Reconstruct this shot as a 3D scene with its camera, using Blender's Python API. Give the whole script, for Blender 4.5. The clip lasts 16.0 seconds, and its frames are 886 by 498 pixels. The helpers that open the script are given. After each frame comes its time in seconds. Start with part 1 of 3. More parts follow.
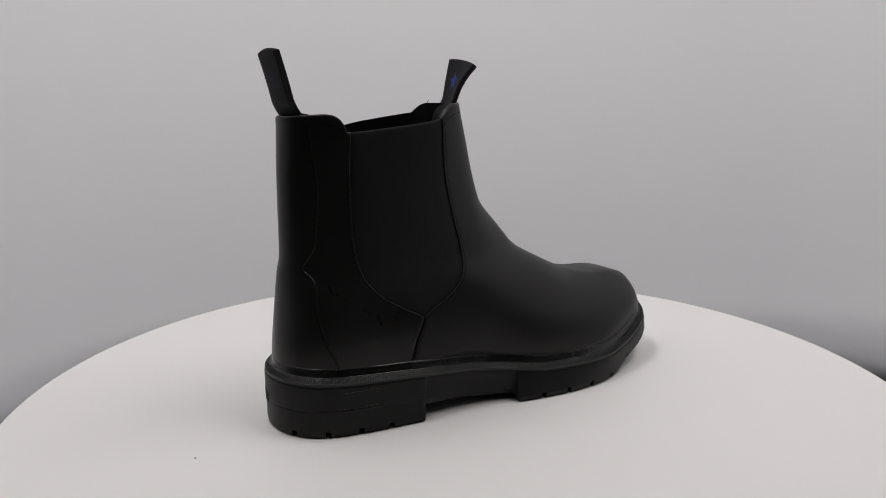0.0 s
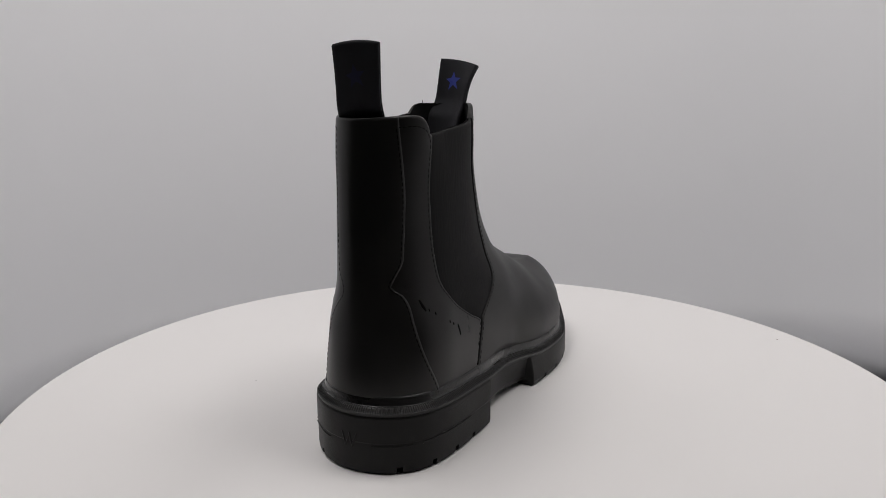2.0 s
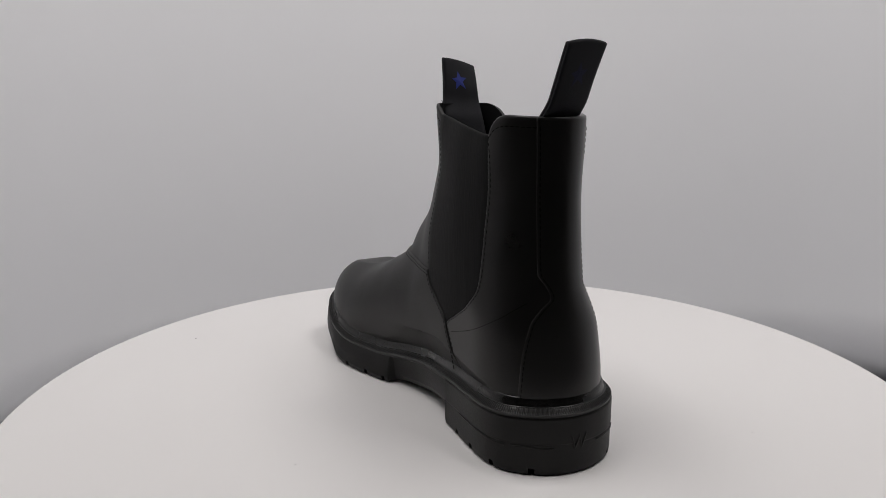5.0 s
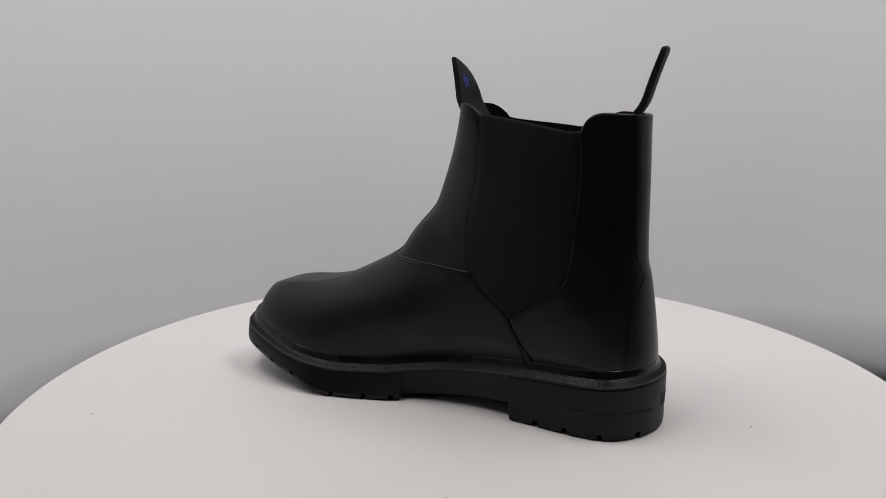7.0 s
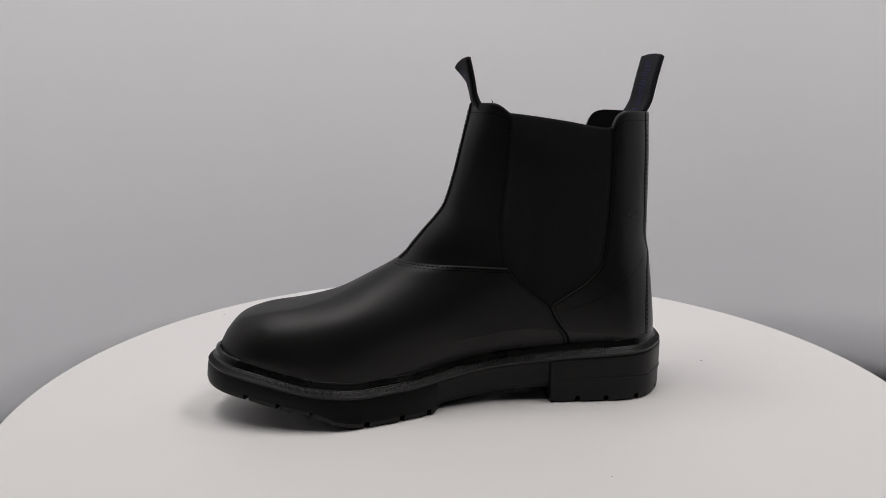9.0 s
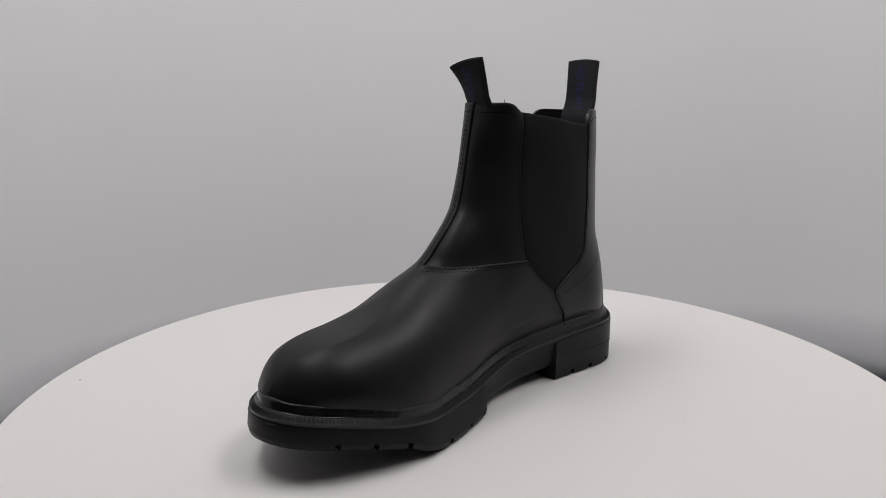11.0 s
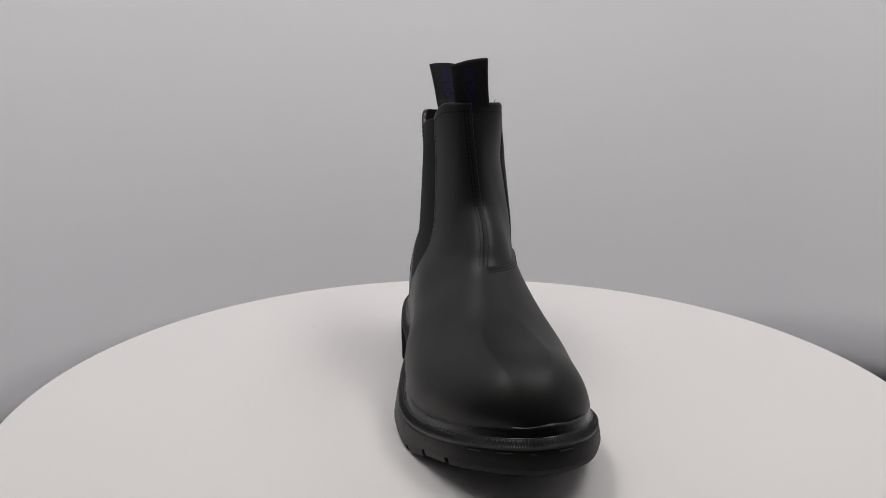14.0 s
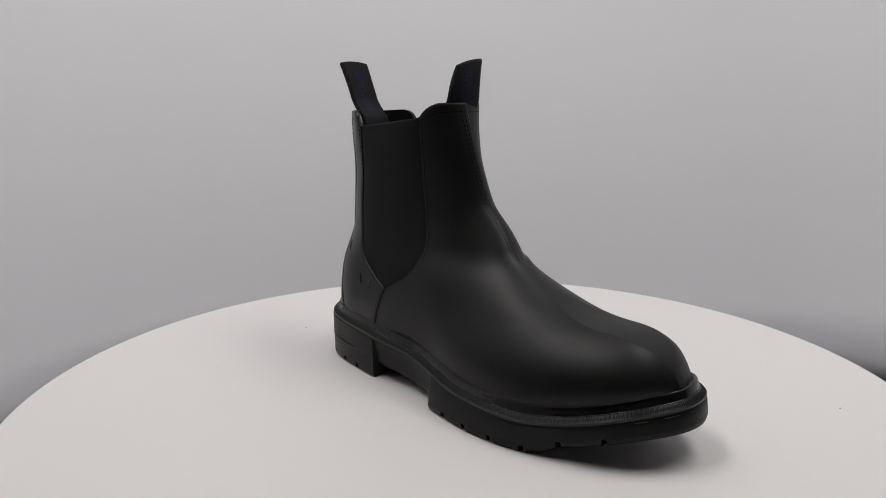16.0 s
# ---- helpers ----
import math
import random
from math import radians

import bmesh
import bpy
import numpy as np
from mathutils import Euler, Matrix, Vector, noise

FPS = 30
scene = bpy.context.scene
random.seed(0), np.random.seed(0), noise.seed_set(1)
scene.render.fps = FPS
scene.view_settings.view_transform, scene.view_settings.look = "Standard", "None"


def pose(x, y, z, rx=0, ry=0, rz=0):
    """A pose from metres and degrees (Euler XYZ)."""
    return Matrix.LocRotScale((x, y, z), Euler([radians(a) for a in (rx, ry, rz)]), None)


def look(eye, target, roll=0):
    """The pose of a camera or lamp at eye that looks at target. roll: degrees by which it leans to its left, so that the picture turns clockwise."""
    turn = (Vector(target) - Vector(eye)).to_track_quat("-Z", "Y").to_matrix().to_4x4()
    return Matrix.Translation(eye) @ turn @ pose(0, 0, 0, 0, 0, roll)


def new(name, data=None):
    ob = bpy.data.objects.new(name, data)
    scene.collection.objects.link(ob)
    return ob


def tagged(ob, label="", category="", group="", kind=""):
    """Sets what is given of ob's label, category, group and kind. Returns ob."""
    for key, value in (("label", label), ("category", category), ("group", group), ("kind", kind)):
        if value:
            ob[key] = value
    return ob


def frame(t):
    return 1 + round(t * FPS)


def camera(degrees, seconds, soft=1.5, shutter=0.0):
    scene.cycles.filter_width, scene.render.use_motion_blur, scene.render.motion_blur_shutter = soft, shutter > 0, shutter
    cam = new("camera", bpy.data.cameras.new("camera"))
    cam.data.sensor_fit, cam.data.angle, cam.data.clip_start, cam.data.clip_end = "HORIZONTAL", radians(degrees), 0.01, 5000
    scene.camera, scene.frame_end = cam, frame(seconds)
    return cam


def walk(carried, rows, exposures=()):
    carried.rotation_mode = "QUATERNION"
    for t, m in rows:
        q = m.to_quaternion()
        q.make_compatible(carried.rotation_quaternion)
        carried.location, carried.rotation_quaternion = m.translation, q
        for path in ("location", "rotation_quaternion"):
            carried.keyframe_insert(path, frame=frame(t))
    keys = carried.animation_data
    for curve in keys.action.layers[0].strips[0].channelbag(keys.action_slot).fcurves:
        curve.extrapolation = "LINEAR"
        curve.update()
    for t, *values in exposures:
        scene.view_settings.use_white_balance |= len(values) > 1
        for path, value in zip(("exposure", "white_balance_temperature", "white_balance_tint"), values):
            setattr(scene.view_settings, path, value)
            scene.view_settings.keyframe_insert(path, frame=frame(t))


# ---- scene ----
# Camera: stands still before the turntable, whose axis is the world's z axis.
EYE = (0.0, -0.48998, 0.19911)
YAW, TILT, LEAN = -1.6893, -11.8677, -0.3736
AIM = (EYE[0] + math.sin(radians(YAW)) * math.cos(radians(TILT)),
       EYE[1] + math.cos(radians(YAW)) * math.cos(radians(TILT)),
       EYE[2] + math.sin(radians(TILT)))
cam = camera(63.094, 16.0, soft=0.9)
walk(cam, [(0.0, look(EYE, AIM, LEAN)), (16.0, look(EYE, AIM, LEAN))], exposures=[(0.0, 0.0), (16.0, 0.0)])

TURN = 17.6247          # degrees a second
TIME_HEEL_ON = 3.4      # the heel faces the camera


# ---- world and lamps ----
def lights():
    world = bpy.data.worlds.new("booth_world")
    world.use_nodes = True
    world.node_tree.nodes["Background"].inputs["Color"].default_value = (0.9, 0.95, 1.0, 1)
    world.node_tree.nodes["Background"].inputs["Strength"].default_value = 0.02
    scene.world = world
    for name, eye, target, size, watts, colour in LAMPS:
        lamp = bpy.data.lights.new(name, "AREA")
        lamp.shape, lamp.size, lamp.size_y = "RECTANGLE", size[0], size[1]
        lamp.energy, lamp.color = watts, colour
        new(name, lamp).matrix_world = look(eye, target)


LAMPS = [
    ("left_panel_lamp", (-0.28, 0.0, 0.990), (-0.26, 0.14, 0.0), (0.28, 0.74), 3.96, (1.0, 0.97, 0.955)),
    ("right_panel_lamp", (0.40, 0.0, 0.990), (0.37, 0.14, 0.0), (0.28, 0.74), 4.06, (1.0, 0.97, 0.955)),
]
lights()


# ---- materials ----
def material(name, colour, rough, metal=0.0, spec=0.5):
    m = bpy.data.materials.new(name)
    m.use_nodes = True
    b = m.node_tree.nodes["Principled BSDF"]
    b.inputs["Base Color"].default_value = (*colour, 1)
    b.inputs["Roughness"].default_value = rough
    b.inputs["Metallic"].default_value = metal
    b.inputs["Specular IOR Level"].default_value = spec
    return m


def grain(m, scale, strength, distance, tint=0.0, kind="noise", rough=0.0, detail=4.0, stretch=(1, 1, 1)):
    """Fine relief, and a slight change of colour and gloss, at a real-world size."""
    t = m.node_tree
    n, link = t.nodes, t.links
    b = n["Principled BSDF"]
    co = n.new("ShaderNodeTexCoord")
    mp = n.new("ShaderNodeMapping")
    mp.inputs["Scale"].default_value = stretch
    link.new(co.outputs["Object"], mp.inputs["Vector"])
    if kind == "voronoi":
        tex = n.new("ShaderNodeTexVoronoi")
        out = tex.outputs["Distance"]
    else:
        tex = n.new("ShaderNodeTexNoise")
        tex.inputs["Detail"].default_value = detail
        out = tex.outputs["Fac"]
    tex.inputs["Scale"].default_value = scale
    link.new(mp.outputs["Vector"], tex.inputs["Vector"])
    bump = n.new("ShaderNodeBump")
    bump.inputs["Strength"].default_value = strength
    bump.inputs["Distance"].default_value = distance
    link.new(out, bump.inputs["Height"])
    if b.inputs["Normal"].is_linked:
        link.new(b.inputs["Normal"].links[0].from_socket, bump.inputs["Normal"])
    link.new(bump.outputs["Normal"], b.inputs["Normal"])
    if tint or rough:
        big = n.new("ShaderNodeTexNoise")
        big.inputs["Scale"].default_value = scale * 0.06
        big.inputs["Detail"].default_value = 3.0
        link.new(mp.outputs["Vector"], big.inputs["Vector"])
    if tint:
        mix = n.new("ShaderNodeMix")
        mix.data_type = "RGBA"
        c = b.inputs["Base Color"].default_value[:3]
        mix.inputs["A"].default_value = (*[v * (1 - tint) for v in c], 1)
        mix.inputs["B"].default_value = (*[v * (1 + tint) for v in c], 1)
        link.new(big.outputs["Fac"], mix.inputs["Factor"])
        link.new(mix.outputs["Result"], b.inputs["Base Color"])
    if rough:
        r = b.inputs["Roughness"].default_value
        mr = n.new("ShaderNodeMapRange")
        mr.inputs["From Min"].default_value, mr.inputs["From Max"].default_value = 0.3, 0.7
        mr.inputs["To Min"].default_value, mr.inputs["To Max"].default_value = r - rough, r + rough
        link.new(big.outputs["Fac"], mr.inputs["Value"])
        link.new(mr.outputs["Result"], b.inputs["Roughness"])
    return m


LEATHER = grain(grain(material("black_leather", (0.0074, 0.0069, 0.0067), 0.43, spec=0.29), 1800, 0.05, 0.0004, kind="voronoi"), 420, 0.05, 0.0006, tint=0.25, rough=0.05)
HEEL_LEATHER = grain(grain(material("polished_heel_leather", (0.0080, 0.0075, 0.0072), 0.32, spec=0.30), 1800, 0.04, 0.0004, kind="voronoi"), 420, 0.04, 0.0006, tint=0.25, rough=0.05)
ELASTIC = grain(material("ribbed_elastic", (0.0075, 0.0075, 0.0078), 0.85, spec=0.25), 900, 0.4, 0.0005, tint=0.2, stretch=(1, 1, 0.03))
RUBBER = grain(grain(material("black_rubber", (0.0056, 0.0054, 0.0053), 0.46, spec=0.23), 2200, 0.2, 0.0003), 300, 0.15, 0.0006, tint=0.3, rough=0.08)
# Paler than the sole: slight dust plus the ribs' glints, painted in.
DUSTY_LIT_RUBBER = grain(grain(material("dusty_lit_rubber", (0.0105, 0.0102, 0.0100), 0.40, spec=0.36), 2200, 0.2, 0.0003), 260, 0.1, 0.0006, tint=0.7, rough=0.08)
WEBBING = grain(material("black_webbing", (0.010, 0.010, 0.013), 0.8, spec=0.3), 2500, 0.5, 0.0003, tint=0.2, stretch=(1, 1, 0.4))
# Brighter blue of the front star: the light on it is in the colour.
LIT_STAR_THREAD = grain(material("lit_star_thread", (0.022, 0.035, 0.22), 0.7, spec=0.3), 2500, 0.4, 0.0002, tint=0.2)
BLUE = grain(material("blue_thread", (0.009, 0.011, 0.060), 0.7, spec=0.3), 2500, 0.4, 0.0002, tint=0.2)
WELT_RUBBER = grain(material("glossy_welt_rubber", (0.0060, 0.0058, 0.0056), 0.27, spec=0.42), 500, 0.25, 0.0006, tint=0.3, rough=0.09)
# The rear tab's star thread again, its shade put into a darker blue.
SHADED_STAR_THREAD = grain(material("shaded_star_thread", (0.0085, 0.0095, 0.030), 0.75, spec=0.3), 2500, 0.4, 0.0002, tint=0.2)
THREAD = material("black_thread", (0.004, 0.004, 0.004), 0.9, spec=0.1)
LINING = grain(material("black_lining", (0.008, 0.008, 0.009), 0.9, spec=0.2), 1500, 0.5, 0.0005, tint=0.2)
WHITE_DISC = grain(material("white_laminate", (0.86, 0.84, 0.83), 0.5, spec=0.3), 120, 0.03, 0.0004, tint=0.012)
WHITE_WALL = grain(material("white_booth_sheet", (0.88, 0.88, 0.895), 0.7, spec=0.3), 60, 0.04, 0.001, tint=0.012)
SCUFF = grain(material("pale_scuff", (0.050, 0.049, 0.047), 0.6, spec=0.3), 1500, 0.3, 0.0002, tint=0.5)
SPECK = material("dark_speck", (0.25, 0.23, 0.21), 0.8)
ROOM_DARK = grain(material("dark_room_paint", (0.20, 0.195, 0.19), 0.8), 40, 0.05, 0.001, tint=0.1)


# ---- mesh helpers ----
def part(name, bm, mat, parent=None, label="", smooth=True, recalc=True, sharp=False):
    if recalc:
        bmesh.ops.recalc_face_normals(bm, faces=bm.faces)
    for f in bm.faces:
        f.smooth = smooth
    for e in bm.edges if sharp else ():
        if len(e.link_faces) == 2 and e.calc_face_angle(0) > 0.35:
            e.smooth = False
    me = bpy.data.meshes.new(name)
    bm.to_mesh(me)
    bm.free()
    me.materials.append(mat)
    ob = new(name, me)
    if parent:
        ob.parent = parent
    if label:
        ob["label"] = label
    return ob


def sheet(rows, loop=False, bm=None):
    """A mesh from rows of points of equal length; loop closes every row."""
    bm = bm or bmesh.new()
    vs = [[bm.verts.new(p) for p in row] for row in rows]
    n = len(rows[0])
    for a, b in zip(vs, vs[1:]):
        for i in range(n if loop else n - 1):
            k = (i + 1) % n
            bm.faces.new((a[i], a[k], b[k], b[i]))
    return bm


def smoothstep(a, b, x):
    t = np.clip((np.asarray(x, float) - a) / (b - a), 0, 1)
    return t * t * (3 - 2 * t)


def curve(pts):
    """A smooth function through (x, value) pairs (monotone cubic)."""
    p = sorted(pts)
    X, Y = np.array([a for a, _ in p], float), np.array([b for _, b in p], float)
    d = np.diff(Y) / np.diff(X)
    m = np.concatenate([[d[0]], np.where(d[1:] * d[:-1] > 0, 2 * d[1:] * d[:-1] / (d[1:] + d[:-1] + 1e-12), 0), [d[-1]]])

    def f(x):
        x = np.clip(np.asarray(x, float), X[0], X[-1])
        i = np.clip(np.searchsorted(X, x) - 1, 0, len(X) - 2)
        h = X[i + 1] - X[i]
        t = (x - X[i]) / h
        return ((1 + 2 * t) * (1 - t) ** 2 * Y[i] + t * (1 - t) ** 2 * h * m[i]
                + t * t * (3 - 2 * t) * Y[i + 1] + t * t * (t - 1) * h * m[i + 1])
    return f


def spline(P, m=10, closed=False):
    """Catmull-Rom points through P."""
    P = np.array(P, float)
    if not closed:
        P = np.vstack([2 * P[0] - P[1], P, 2 * P[-1] - P[-2]])
    out, n = [], len(P)
    for i in (range(n) if closed else range(1, n - 2)):
        a, b, c, d = P[i - 1], P[i], P[(i + 1) % n], P[(i + 2) % n]
        for k in range(m):
            u = k / m
            out.append(0.5 * (2 * b + (c - a) * u + (2 * a - 5 * b + 4 * c - d) * u * u + (3 * b - a - 3 * c + d) * u ** 3))
    if not closed:
        out.append(P[-2])
    return np.array(out)


def resample(P, n, closed=False):
    Q = np.vstack([P, P[:1]]) if closed else P
    L = np.concatenate([[0], np.cumsum(np.linalg.norm(np.diff(Q, axis=0), axis=1))])
    at = np.linspace(0, L[-1], n, endpoint=not closed)
    return np.stack([np.interp(at, L, Q[:, k]) for k in range(Q.shape[1])], 1)


# ---- the booth ----
FLOOR_Z, TOP_Z = -0.315, 1.02
HEM_Z, HEM_R, HEM_TURN = -0.125, 0.085, 0.98      # below this the sheet curls away from the table
BOOTH_L, BOOTH_R, BOOTH_BACK, BOOTH_MOUTH, BEND = -0.57, 0.80, 0.64, -0.26, 0.36
DISC_Z, DISC_R = -0.0032, 0.3056


def booth():
    # one white sheet: left side, rounded corners, back, right side; its lower hem curls back
    plan = [(BOOTH_L, y) for y in np.linspace(BOOTH_MOUTH, BOOTH_BACK - BEND, 8)]
    plan += [(BOOTH_L + BEND - BEND * math.cos(a), BOOTH_BACK - BEND + BEND * math.sin(a)) for a in np.linspace(0, math.pi / 2, 14)[1:]]
    plan += [(x, BOOTH_BACK) for x in np.linspace(BOOTH_L + BEND, BOOTH_R - BEND, 8)[1:]]
    plan += [(BOOTH_R - BEND + BEND * math.sin(a), BOOTH_BACK - BEND + BEND * math.cos(a)) for a in np.linspace(0, math.pi / 2, 14)[1:]]
    plan += [(BOOTH_R, y) for y in np.linspace(BOOTH_BACK - BEND, BOOTH_MOUTH, 8)[1:]]
    plan = np.array(plan)
    run = np.gradient(plan, axis=0)
    inward = np.stack([run[:, 1], -run[:, 0]], 1)
    inward /= np.linalg.norm(inward, axis=1, keepdims=True)
    hem = [(-HEM_R * (1 - math.cos(a)), HEM_Z - HEM_R * math.sin(a)) for a in np.linspace(HEM_TURN, 0, 16)]
    end = (hem[0][0] - 0.205 * math.sin(HEM_TURN), hem[0][1] - 0.205 * math.cos(HEM_TURN))
    prof = [end] + hem + [(0.0, z) for z in np.linspace(HEM_Z, TOP_Z, 8)[1:]]
    rows = [[(*(p + m * d), z) for p, m in zip(plan, inward)] for d, z in prof]
    wall = part("backdrop", sheet(rows), WHITE_WALL)
    tagged(wall, "seamless white photo booth backdrop with its hem curled back", "backdrop", kind="structure")
    mod = wall.modifiers.new("thickness", "SOLIDIFY")
    mod.thickness, mod.offset = 0.004, 0.0
    for name, z0, mat, label in (("floor", FLOOR_Z - 0.004, WHITE_WALL, "plain white booth floor under the turntable"), ("ceiling", TOP_Z + 0.004, WHITE_WALL, "plain white lid of the photo booth")):
        bm = bmesh.new()
        bmesh.ops.create_cube(bm, size=1.0, matrix=Matrix.Translation(((BOOTH_L + BOOTH_R) / 2, (BOOTH_BACK + BOOTH_MOUTH) / 2, z0)) @ Matrix.Diagonal((BOOTH_R - BOOTH_L + 0.60, BOOTH_BACK - BOOTH_MOUTH + 0.60, 0.008, 1)))
        tagged(part(name, bm, mat, smooth=False), label, name, kind="structure")
    # the dim studio room in front of the open booth
    room = [("wall_left", (-1.5, -0.6, 0.5), (0.05, 3.2, 2.6)), ("wall_right", (1.5, -0.6, 0.5), (0.05, 3.2, 2.6)), ("wall_front", (0, -2.2, 0.5), (3.0, 0.05, 2.6)),
            ("wall_back", (0, 1.0, 0.5), (3.0, 0.05, 2.6)), ("room_floor", (0, -0.6, -0.8), (3.2, 3.4, 0.05)), ("room_ceiling", (0, -0.6, 1.8), (3.2, 3.4, 0.05))]
    for name, at, size in room:
        bm = bmesh.new()
        bmesh.ops.create_cube(bm, size=1.0, matrix=Matrix.Translation(at) @ Matrix.Diagonal((*size, 1)))
        tagged(part(name, bm, ROOM_DARK, smooth=False), "plain dark studio room surface round the booth", "wall", kind="structure")


booth()


# ---- turntable ----
def turntable():
    root = new("turntable")
    tagged(root, "round white rotating display turntable with smooth top", "turntable")
    R, Z = DISC_R, DISC_Z
    prof = [(0.0005, Z), (0.1, Z), (0.2, Z), (R - 0.0025, Z), (R - 0.0007, Z - 0.0008), (R, Z - 0.0028), (R, Z - 0.022), (R - 0.003, Z - 0.025), (0.0005, Z - 0.025)]
    ang = np.linspace(0, 2 * math.pi, 192, endpoint=False)
    bm = sheet([[(r * math.cos(a), r * math.sin(a), z) for a in ang] for r, z in prof], loop=True)
    p = part("platter", bm, WHITE_DISC, root, sharp=True)
    drum = [(0.12, Z - 0.0251), (0.12, FLOOR_Z + 0.002), (0.0005, FLOOR_Z + 0.002)]
    bm = sheet([[(r * math.cos(a), r * math.sin(a), z) for a in ang] for r, z in drum], loop=True)
    part("pedestal", bm, WHITE_DISC, root)
    # a few specks of dust that turn with the platter
    bm = bmesh.new()
    for x, y, r in DUST:
        ring = [bm.verts.new((x + r * math.cos(a) * 1.3, y + r * math.sin(a), Z + 0.0001)) for a in np.linspace(0, 2 * math.pi, 7, endpoint=False)]
        top = bm.verts.new((x, y, Z + r * 0.5))
        for i in range(7):
            bm.faces.new((ring[i], ring[(i + 1) % 7], top))
    tagged(part("dust_specks", bm, SPECK, root), kind="stuff")
    return root


DUST = [(0.0200, -0.1902, 0.0007), (0.1991, 0.2013, 0.0008), (-0.1579, 0.1950, 0.0007), (0.12, -0.15, 0.0004), (-0.14, -0.06, 0.0004)]
TABLE = turntable()


# ---- boot: its form ----
# Side outline in the boot's own space, toe along +y.
FRONT = [(0.1665, -0.03), (0.1665, 0.010), (0.1663, 0.028), (0.1650, 0.0384), (0.1626, 0.0452), (0.1585, 0.0525), (0.1505, 0.0610), (0.1390, 0.0660), (0.1270, 0.0683),
         (0.1075, 0.0697), (0.0873, 0.0737), (0.0672, 0.0826), (0.0453, 0.0946), (0.0361, 0.1051), (0.0294, 0.113), (0.0188, 0.1247),
         (0.0141, 0.1324), (0.0079, 0.1516), (0.0029, 0.1704), (-0.0020, 0.189), (-0.0035, 0.1959), (-0.011, 0.230), (-0.015, 0.25)]
BACK = [(-0.1350, -0.03), (-0.1352, 0.020), (-0.1351, 0.0333), (-0.1344, 0.0479), (-0.1316, 0.0724), (-0.1290, 0.0925), (-0.1272, 0.1004), (-0.1264, 0.1123),
        (-0.1258, 0.1508), (-0.1247, 0.1827), (-0.1247, 0.1889), (-0.124, 0.22), (-0.123, 0.25)]
FRONT_C, BACK_C = spline(FRONT, 12), spline(BACK, 12)
RIM = np.vstack([resample(FRONT_C, 2400), resample(BACK_C, 1200)])
RIM_DS = np.concatenate([np.full(2400, np.linalg.norm(np.diff(FRONT_C, axis=0), axis=1).sum() / 2399), np.full(1200, np.linalg.norm(np.diff(BACK_C, axis=0), axis=1).sum() / 1199)])
RIM_N = np.vstack([np.gradient(RIM[:2400], axis=0), np.gradient(RIM[2400:], axis=0)])[:, ::-1] * np.array([1, -1])
RIM_N /= np.linalg.norm(RIM_N, axis=1, keepdims=True)
back_y = curve([(z, y) for y, z in BACK])

right_low = curve([(-0.14, 0.034), (-0.10, 0.0345), (-0.05, 0.0365), (0.0, 0.0372), (0.05, 0.0422), (0.09, 0.0412), (0.13, 0.0325), (0.17, 0.022)])
left_low = curve([(-0.14, -0.042), (-0.10, -0.0415), (-0.05, -0.0405), (0.0, -0.042), (0.05, -0.050), (0.09, -0.0575), (0.13, -0.057), (0.17, -0.052)])
right_high = curve([(0.03, 0.036), (0.06, 0.032), (0.08, 0.0295), (0.10, 0.0268), (0.123, 0.0252), (0.157, 0.0232), (0.19, 0.0203)])
left_high = curve([(0.03, -0.0415), (0.06, -0.040), (0.08, -0.0398), (0.10, -0.0398), (0.123, -0.0393), (0.157, -0.0372), (0.19, -0.0322)])
round_low = curve([(-0.14, 0.041), (-0.08, 0.047), (-0.02, 0.058), (0.05, 0.058), (0.17, 0.050)])
round_shaft = curve([(0.07, 0.062), (0.10, 0.080), (0.15, 0.078), (0.175, 0.055), (0.196, 0.037)])
round_heel = curve([(0.07, 0.052), (0.10, 0.062), (0.15, 0.062), (0.175, 0.058), (0.196, 0.053)])


def round_r(y, z):
    f = smoothstep(0.07, 0.10, z)
    g = smoothstep(-0.09, -0.03, y)
    return round_low(y) * (1 - f) + (round_heel(z) * (1 - g) + round_shaft(z) * g) * f



def rim_distance(y, z, signed=False):
    d2 = (y[..., None] - RIM[:, 0]) ** 2 + (z[..., None] - RIM[:, 1]) ** 2 + 1e-12
    soft = (2 / math.pi * (RIM_DS / d2 ** 2).sum(-1)) ** (-1 / 3)
    i = d2.argmin(-1)
    off = np.stack([y - RIM[i, 0], z - RIM[i, 1]], -1)
    near = np.abs((off * RIM_N[i]).sum(-1))
    k = smoothstep(0.0008, 0.0025, near)
    d = near * (1 - k) + soft * k
    if signed:
        outward_side = (off * RIM_N[i]).sum(-1) * np.where(i < 2400, 1, -1)
        d = np.where(outward_side > 0, -near, d)
    return d


def widths(y, z):
    """Left and right faces before rounding, and the middle between them."""
    k = smoothstep(0.035, 0.10, z) * (1 - smoothstep(0.02, 0.10, y))
    r = right_low(y) * (1 - k) + right_high(z) * k
    l = left_low(y) * (1 - k) + left_high(z) * k
    lean = 0.0025 * smoothstep(-0.08, -0.01, y) * smoothstep(0.08, 0.12, z)
    up = smoothstep(0.14, 0.19, z)
    mid = smoothstep(0.075, 0.16, z) * (1 - smoothstep(0.0, 0.03, y))
    fore, aft = smoothstep(-0.07, -0.03, y), 1 - smoothstep(-0.10, -0.07, y)
    return l - lean + (0.0014 * up + 0.0026 * mid) * fore - 0.0045 * aft * up, r - lean + (0.0004 * up + 0.0022 * mid) * fore + 0.0055 * aft * up


